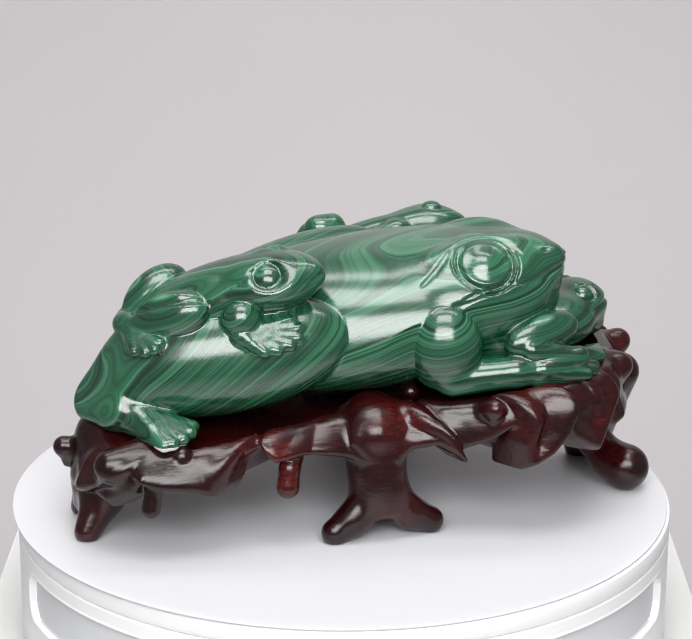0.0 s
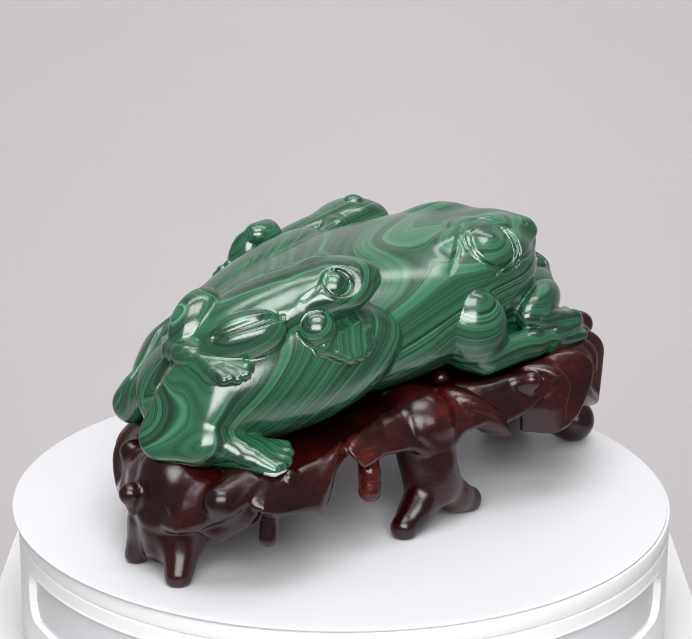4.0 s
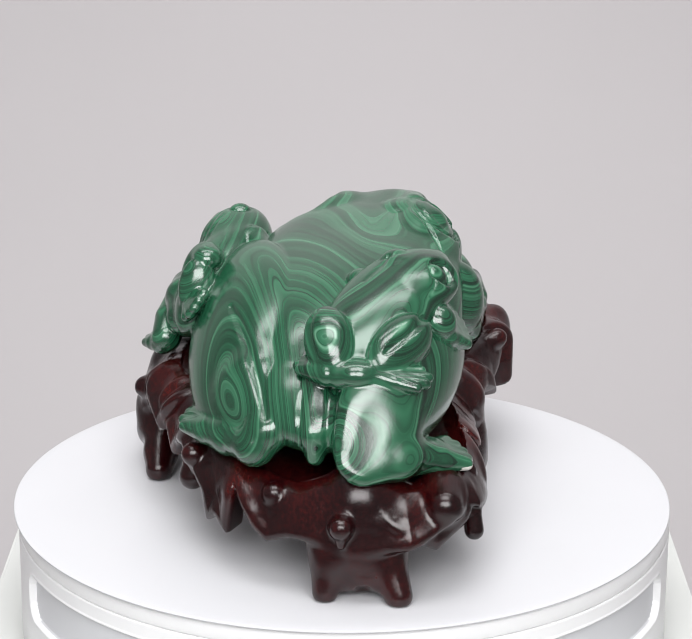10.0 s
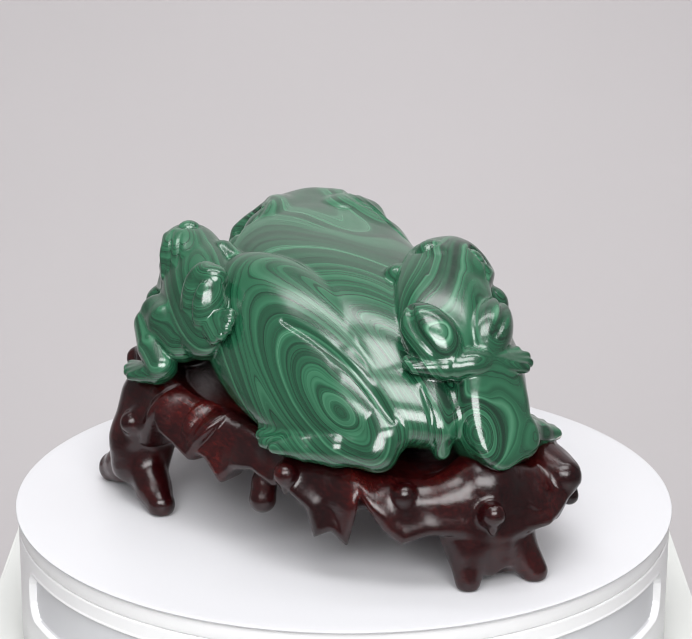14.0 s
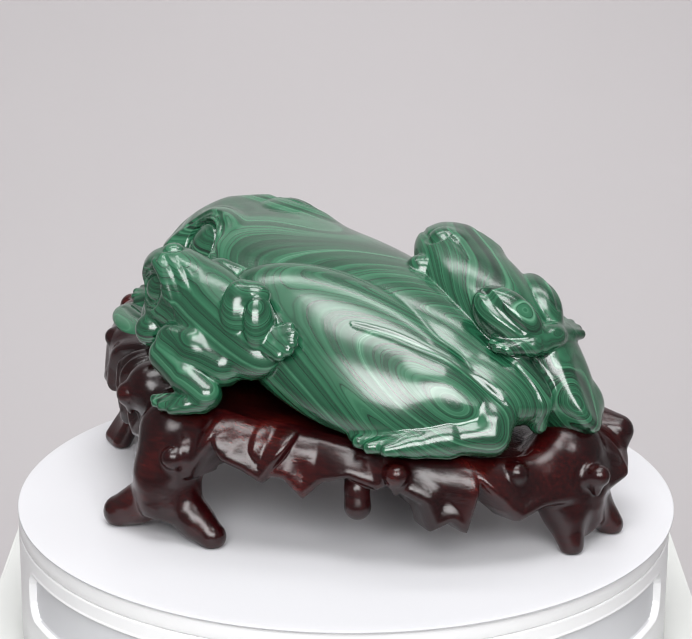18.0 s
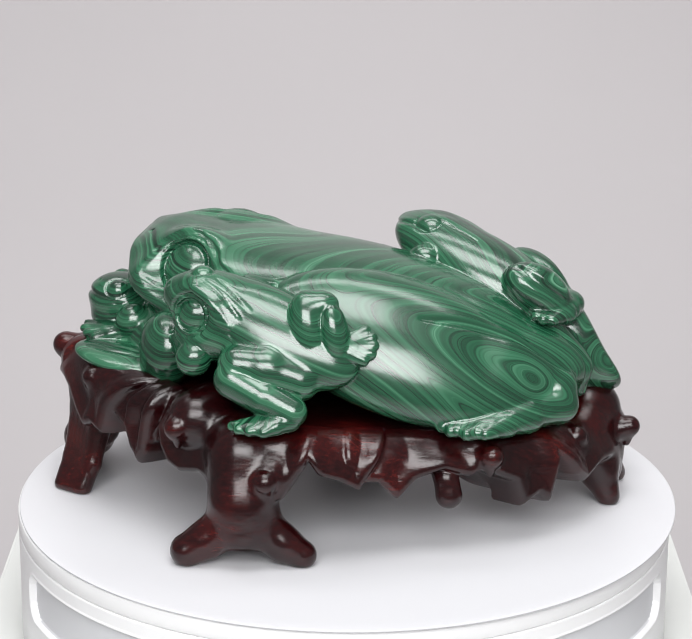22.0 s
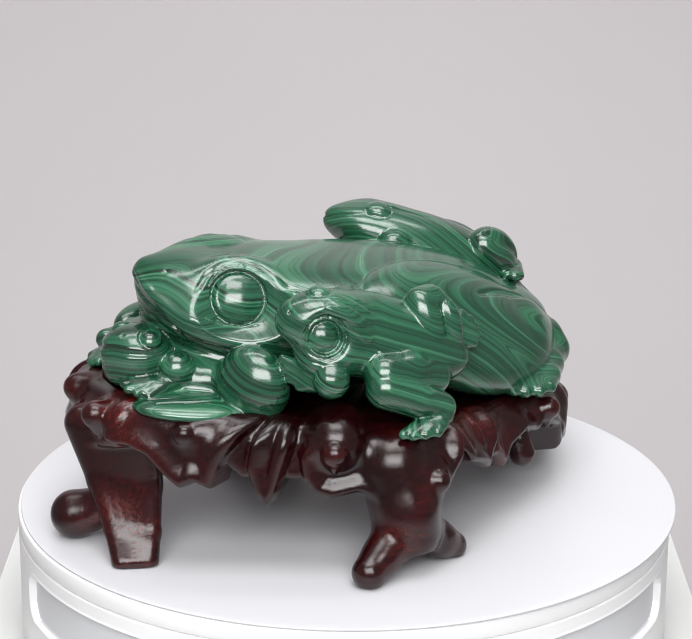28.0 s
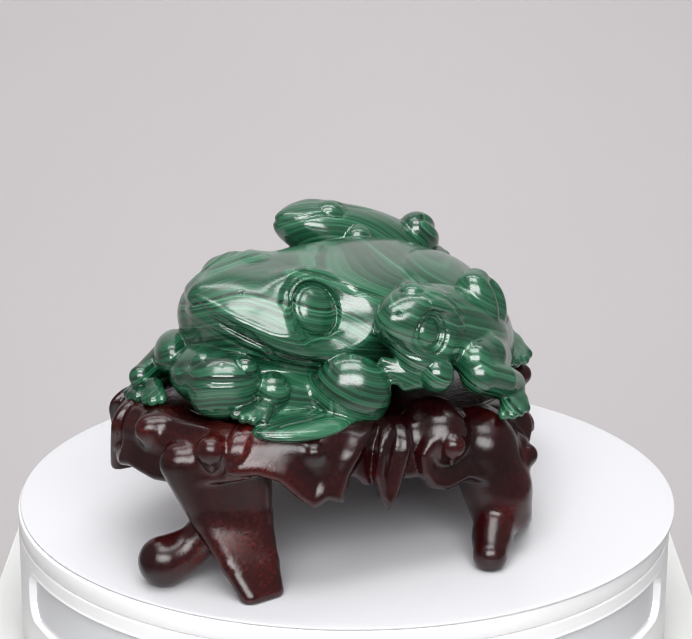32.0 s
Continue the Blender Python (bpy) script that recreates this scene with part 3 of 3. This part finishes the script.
    r.ball((-117.5 - 0.86 * 150, -20.5 - 0.20 * 150, 69.5 + 0.47 * 150), 150, k=6, away=True)
    l = Solid((-120, 5, 42), (46, 88, 130), STEP)
    l.ball((-29, 44.5, 86), (64, 17, 33), (42, -19, 4), k=3)
    l.limb((-72, 34, 73, 17), (-98, 28, 66, 9), k=8)
    l.limb((-98, 32, 64, 9), (-99, 35, 59, 8.5), (-83, 48, 57.5, 7), k=2.5)
    toes(l, (-85, 47, 57.5), ((-48, 60, 58), (-48, 64, 57), (-52, 67, 56), (-59, 69, 55.5), (-67, 68, 55.5)), 7, 2.8, 2.0)
    m.merge(r, 0.8), m.merge(l, 1.2)
    m.scratch(3.2, (-37, 50, 102), (-54, 44, 98), (-75, 38, 91), (-91, 33, 82), (-103, 30, 72), width=1.6)
    m.limb((-96, 8, 84, 6), (-108, 10, 68, 5.5), (-108, 9, 58, 4), k=3)
    m.scratch(1.2, (-100, 3, 88), (-112, 4, 74), (-112, 4, 62))
    m.scratch(1.2, (-100, 15, 86), (-110, 15, 74), (-110, 14, 62))
    # mother: arms
    m.ball((32, -50, 84), (17, 15, 20), (0, 0, -10), k=0.8)
    m.limb((34, -56, 71, 8), (62, -60, 73, 7), (84, -62, 73, 5), k=2.0)
    toes(m, (72, -61, 72), ((101, -57, 72), (99, -61, 71), (95, -64, 70.5)), 6, 2.6, 0.8)
    m.ball((78, 33, 78.5), (12.5, 17.5, 17), (0, 0, 20), k=0.8)
    m.ball((100, 20, 69.5), (27, 16, 5), (0, -4, -30), k=1.5)
    m.ball((78, -4, 76), (26, 26, 14), k=4)
    m.scratch(1.1, (88, 26, 74), (104, 20, 74), (118, 12, 74)), m.scratch(1.1, (90, 30, 73), (106, 25, 73), (118, 17, 73))

    # frog on the right thigh
    a = Solid((-124, -62, 74), (-2, 36, 142), STEP)
    a.ball((-62, -17, 105.5), (47, 22.5, 15.5), (4, -20.5, -25.5), k=3)
    a.ball((-103, -8, 93), (7, 9, 6), k=3)
    a.ball((-43, -33, 115), (20, 18, 11.5), (0, -8, -28), k=5)
    a.limb((-40, -34, 116, 10), (-27, -41, 119.5, 5.5), k=6)
    a.ball((-87, -25, 99.5), (20, 10.5, 12), (0, -22, -41.5), k=0.9)
    a.limb((-90, -24, 97, 8), (-102, -13, 92, 6), k=1.5)
    a.scratch(3.8, (-73, -37, 111), (-83, -32, 107), (-98, -20, 101), width=1.9)
    a.ball((-88, 3.5, 101.5), (18, 11, 12), (0, -36, 16), k=0.9)
    a.limb((-92, 2, 97, 8), (-102, -1, 92, 6), k=1.5)
    a.scratch(3.8, (-78, 8, 114), (-86, 10, 108), (-99, 8, 99), width=1.9)
    toes(a, (-103, -15, 92), ((-94, -35, 92), (-97, -38, 90), (-101, -37, 88.5), (-105, -33, 88)), 4.5, 2.4, 0.6)
    toes(a, (-101, 4, 92), ((-87, 12, 95), (-88, 15, 93.5), (-91, 17, 92.5), (-95, 16, 92)), 5, 2.4, 0.6)
    a.ball((-59, -42, 102), (9, 8.5, 9), k=0.8)
    toes(a, (-60, -46, 96), ((-38, -46, 101), (-35, -49, 98), (-36, -52, 94.5), (-40, -54, 92), (-46, -55, 90.5), (-52, -55, 90.5)), 4.6, 2.6, 0.6)
    a.ball((-36, -8, 112.5), (8, 7, 7), k=0.8)
    toes(a, (-34, -6, 109), ((-16, -18, 114), (-13, -14, 113), (-11, -9, 111), (-12, -4, 108)), 3.5, 1.8, 0.8)
    a.ball((-42, -24, 120), (9, 7, 8), k=3)
    eyeball(a, (-47.6, -42.6, 121.4), (-0.25, -0.72, 0.65), 4.9, 0.32, 1.8, True, 22.0)
    eyeball(a, (-37, -21, 126), (0.2, 0.7, 0.75), 4.9, 0.3, 1.8)
    a.scratch(1.3, (-23, -42, 121), (-34, -50, 118), (-44, -53, 113)), a.scratch(1.3, (-22, -42, 121), (-28, -30, 120), (-38, -18, 119))
    a.scratch(1.0, (-52, -42, 128), (-60, -42, 122), (-66, -40, 117)), a.scratch(1.0, (-42, -20, 129), (-52, -15, 125), (-60, -10, 120))
    m.merge(a, 0.8)

    # frog on the left shoulder
    b = Solid((-30, 12, 50), (92, 106, 138), STEP)
    b.ball((30, 60.5, 97), (45, 14.5, 20), (38, -19, -16), k=3)
    b.ball((54, 53.5, 106), (20.5, 16.5, 14.5), (40, -15, -22), k=5)
    b.limb((58, 54, 108, 11), (69, 49, 110, 7), k=5)
    b.ball((56, 58, 95), (15, 12, 13), (0, 0, -20), k=4)
    b.ball((10.5, 66.5, 100.5), (8.8, 10.5, 17), (8, 9, 0), k=0.9)
    b.ball((6, 64, 111.5), (8.5, 7, 6), k=3)
    b.ball((-1, 68.5, 99.5), (6.4, 8.5, 14), (8, 10, 0), k=0.7)
    toes(b, (-1, 70, 93), ((-14, 64, 100), (-17, 66, 97.5), (-18, 68, 94.5), (-17, 70, 91.5), (-14, 72, 89)), 5, 2.6, 0.6)
    b.limb((14, 75, 80, 9.5), (28, 76, 85, 10), (40, 76, 86.5, 9), k=2)
    b.limb((42, 79, 81, 8.5), (28, 83.5, 74.5, 8), (16, 85, 69, 7), k=0.6)
    toes(b, (17, 87, 66), ((41, 90, 63.5), (38, 93, 63), (33, 95, 63), (27, 96, 63)), 5, 2.2, 0.8)
    b.ball((61, 66, 85.5), (8, 7.5, 8), k=0.8)
    toes(b, (60, 63, 84), ((71, 45, 92), (72, 47, 88), (71, 50, 84), (69, 54, 81)), 4.5, 2.0, 0.8)
    b.limb((48, 50, 107, 8), (38, 45, 111, 7), (29, 42, 110.5, 5), k=1.2)
    toes(b, (31, 43, 110), ((19, 36, 113), (18, 40, 113), (18, 44, 112)), 4, 1.8, 0.8)
    eyeball(b, (58, 53, 118), (-0.1, 0.1, 1.0), 4.4, 0.4)
    eyeball(b, (62.4, 63.2, 104.5), (0.35, 0.9, 0.2), 5.4, 0.36, 2.2, True, 24.0)
    b.circle((62.4, 63.2, 104.5), (0.35, 0.9, 0.2), 9.2, 1.4, 0.7)
    b.scratch(-1.8, (61, 62, 117), (53, 69, 112), (45, 74, 102), width=2.4)
    b.scratch(1.2, (58, 66, 113), (50, 72, 108), (43, 76, 98), width=1.0), b.scratch(1.2, (57, 61, 119), (48, 67, 116), (40, 73, 107), width=1.0), b.scratch(0.8, (51, 60, 120), (42, 66, 117), (35, 71, 110), width=0.8)
    b.scratch(1.4, (75, 47, 108), (71, 54, 98), (62, 62, 93)), b.scratch(1.0, (75, 45, 110), (72, 38, 112), (66, 34, 114))
    b.ball((73, 53, 115), 0.9, k=0.4, away=True)
    m.merge(b, 0.8)

    # frog below the chin
    c = Solid((52, -80, 58), (136, 22, 114), STEP)
    c.ball((92, -26, 84), (26, 18, 13), (0, -6, 32), k=3)
    c.ball((107, -13, 88.5), (15, 16, 11), (0, -5, 25), k=4)
    c.ball((110, -12, 80), (11, 14, 8), (0, 0, 25), k=4)
    c.limb((108, -14, 87, 10), (116, -16, 88, 5), k=5)
    c.ball((78, -50, 86), (21, 9, 10), (0, -8, 22), k=0.9)
    c.limb((70, -58, 82, 6), (90, -60, 77, 5.5), k=0.9)
    c.limb((92, -60, 78, 5), (74, -63, 74, 5), k=0.9)
    toes(c, (96, -52, 75), ((108, -42, 75), (109, -46, 74), (107, -50, 73.5)), 4.5, 2.2, 0.8)
    c.ball((98, 5, 82), (8.5, 8, 8.5), k=0.8)
    toes(c, (101, 6, 77), ((121, -2, 78), (122, 2, 77), (120, 6, 76), (116, 9, 75)), 4.5, 2, 0.8)
    eyeball(c, (107, -2, 96), (0.6, 0.5, 0.6), 4.0, 0.45, 1.6)
    eyeball(c, (109, -24, 97), (0.7, -0.2, 0.6), 4.0, 0.45, 1.6)
    c.scratch(2.8, (108, -33, 89), (118, -23, 90), (121, -12, 91), (117, -3, 91), (106, 4, 90), width=1.1)
    c.ball(tuple(c.on((115, -18, 97))), 0.8, k=0.4, away=True), c.ball(tuple(c.on((116, -10, 97))), 0.8, k=0.4, away=True)
    m.merge(c, 0.8)

    verts, quads = m.skin()
    me = mesh_from("frog_carving", verts, quads, MALACHITE)
    me.materials.append(CHALK)
    mid = verts[quads].mean(1)
    me.polygons.foreach_set("material_index", ((np.hypot(mid[:, 0] + 0.094, mid[:, 1] + 0.0545) < 0.007) & (mid[:, 2] < 0.0515)).astype(np.int32))
    return tagged(new("frog_carving", me), "polished banded green malachite carving of frogs on wooden stand", "carving")


build_backdrop()
build_plinth()
BASE = build_turntable()
PLATE = build_disc()
STAND = build_stand()
CARVING = build_carving()


def motions():
    """The plate turns steadily, with the stand and the carving on it."""
    rows = []
    for i in range(33):
        x = i / 32
        deg = -0.08 + x * (236.252 + x * (-34.146 + x * (81.358 + x * (-79.811 + x * 29.177))))
        rows.append((float(i), deg + 16.0))
    walk(PLATE, [(t, pose(-0.0020 * math.cos(radians(a - 30)), -0.0020 * math.sin(radians(a - 30)), 0, 0, 0, a)) for t, a in rows])
    walk(STAND, [(t, pose(0, 0, 0, 0, 0, a)) for t, a in rows])
    walk(CARVING, [(t, pose(0, 0, 0, 0, 0, a)) for t, a in rows])


motions()
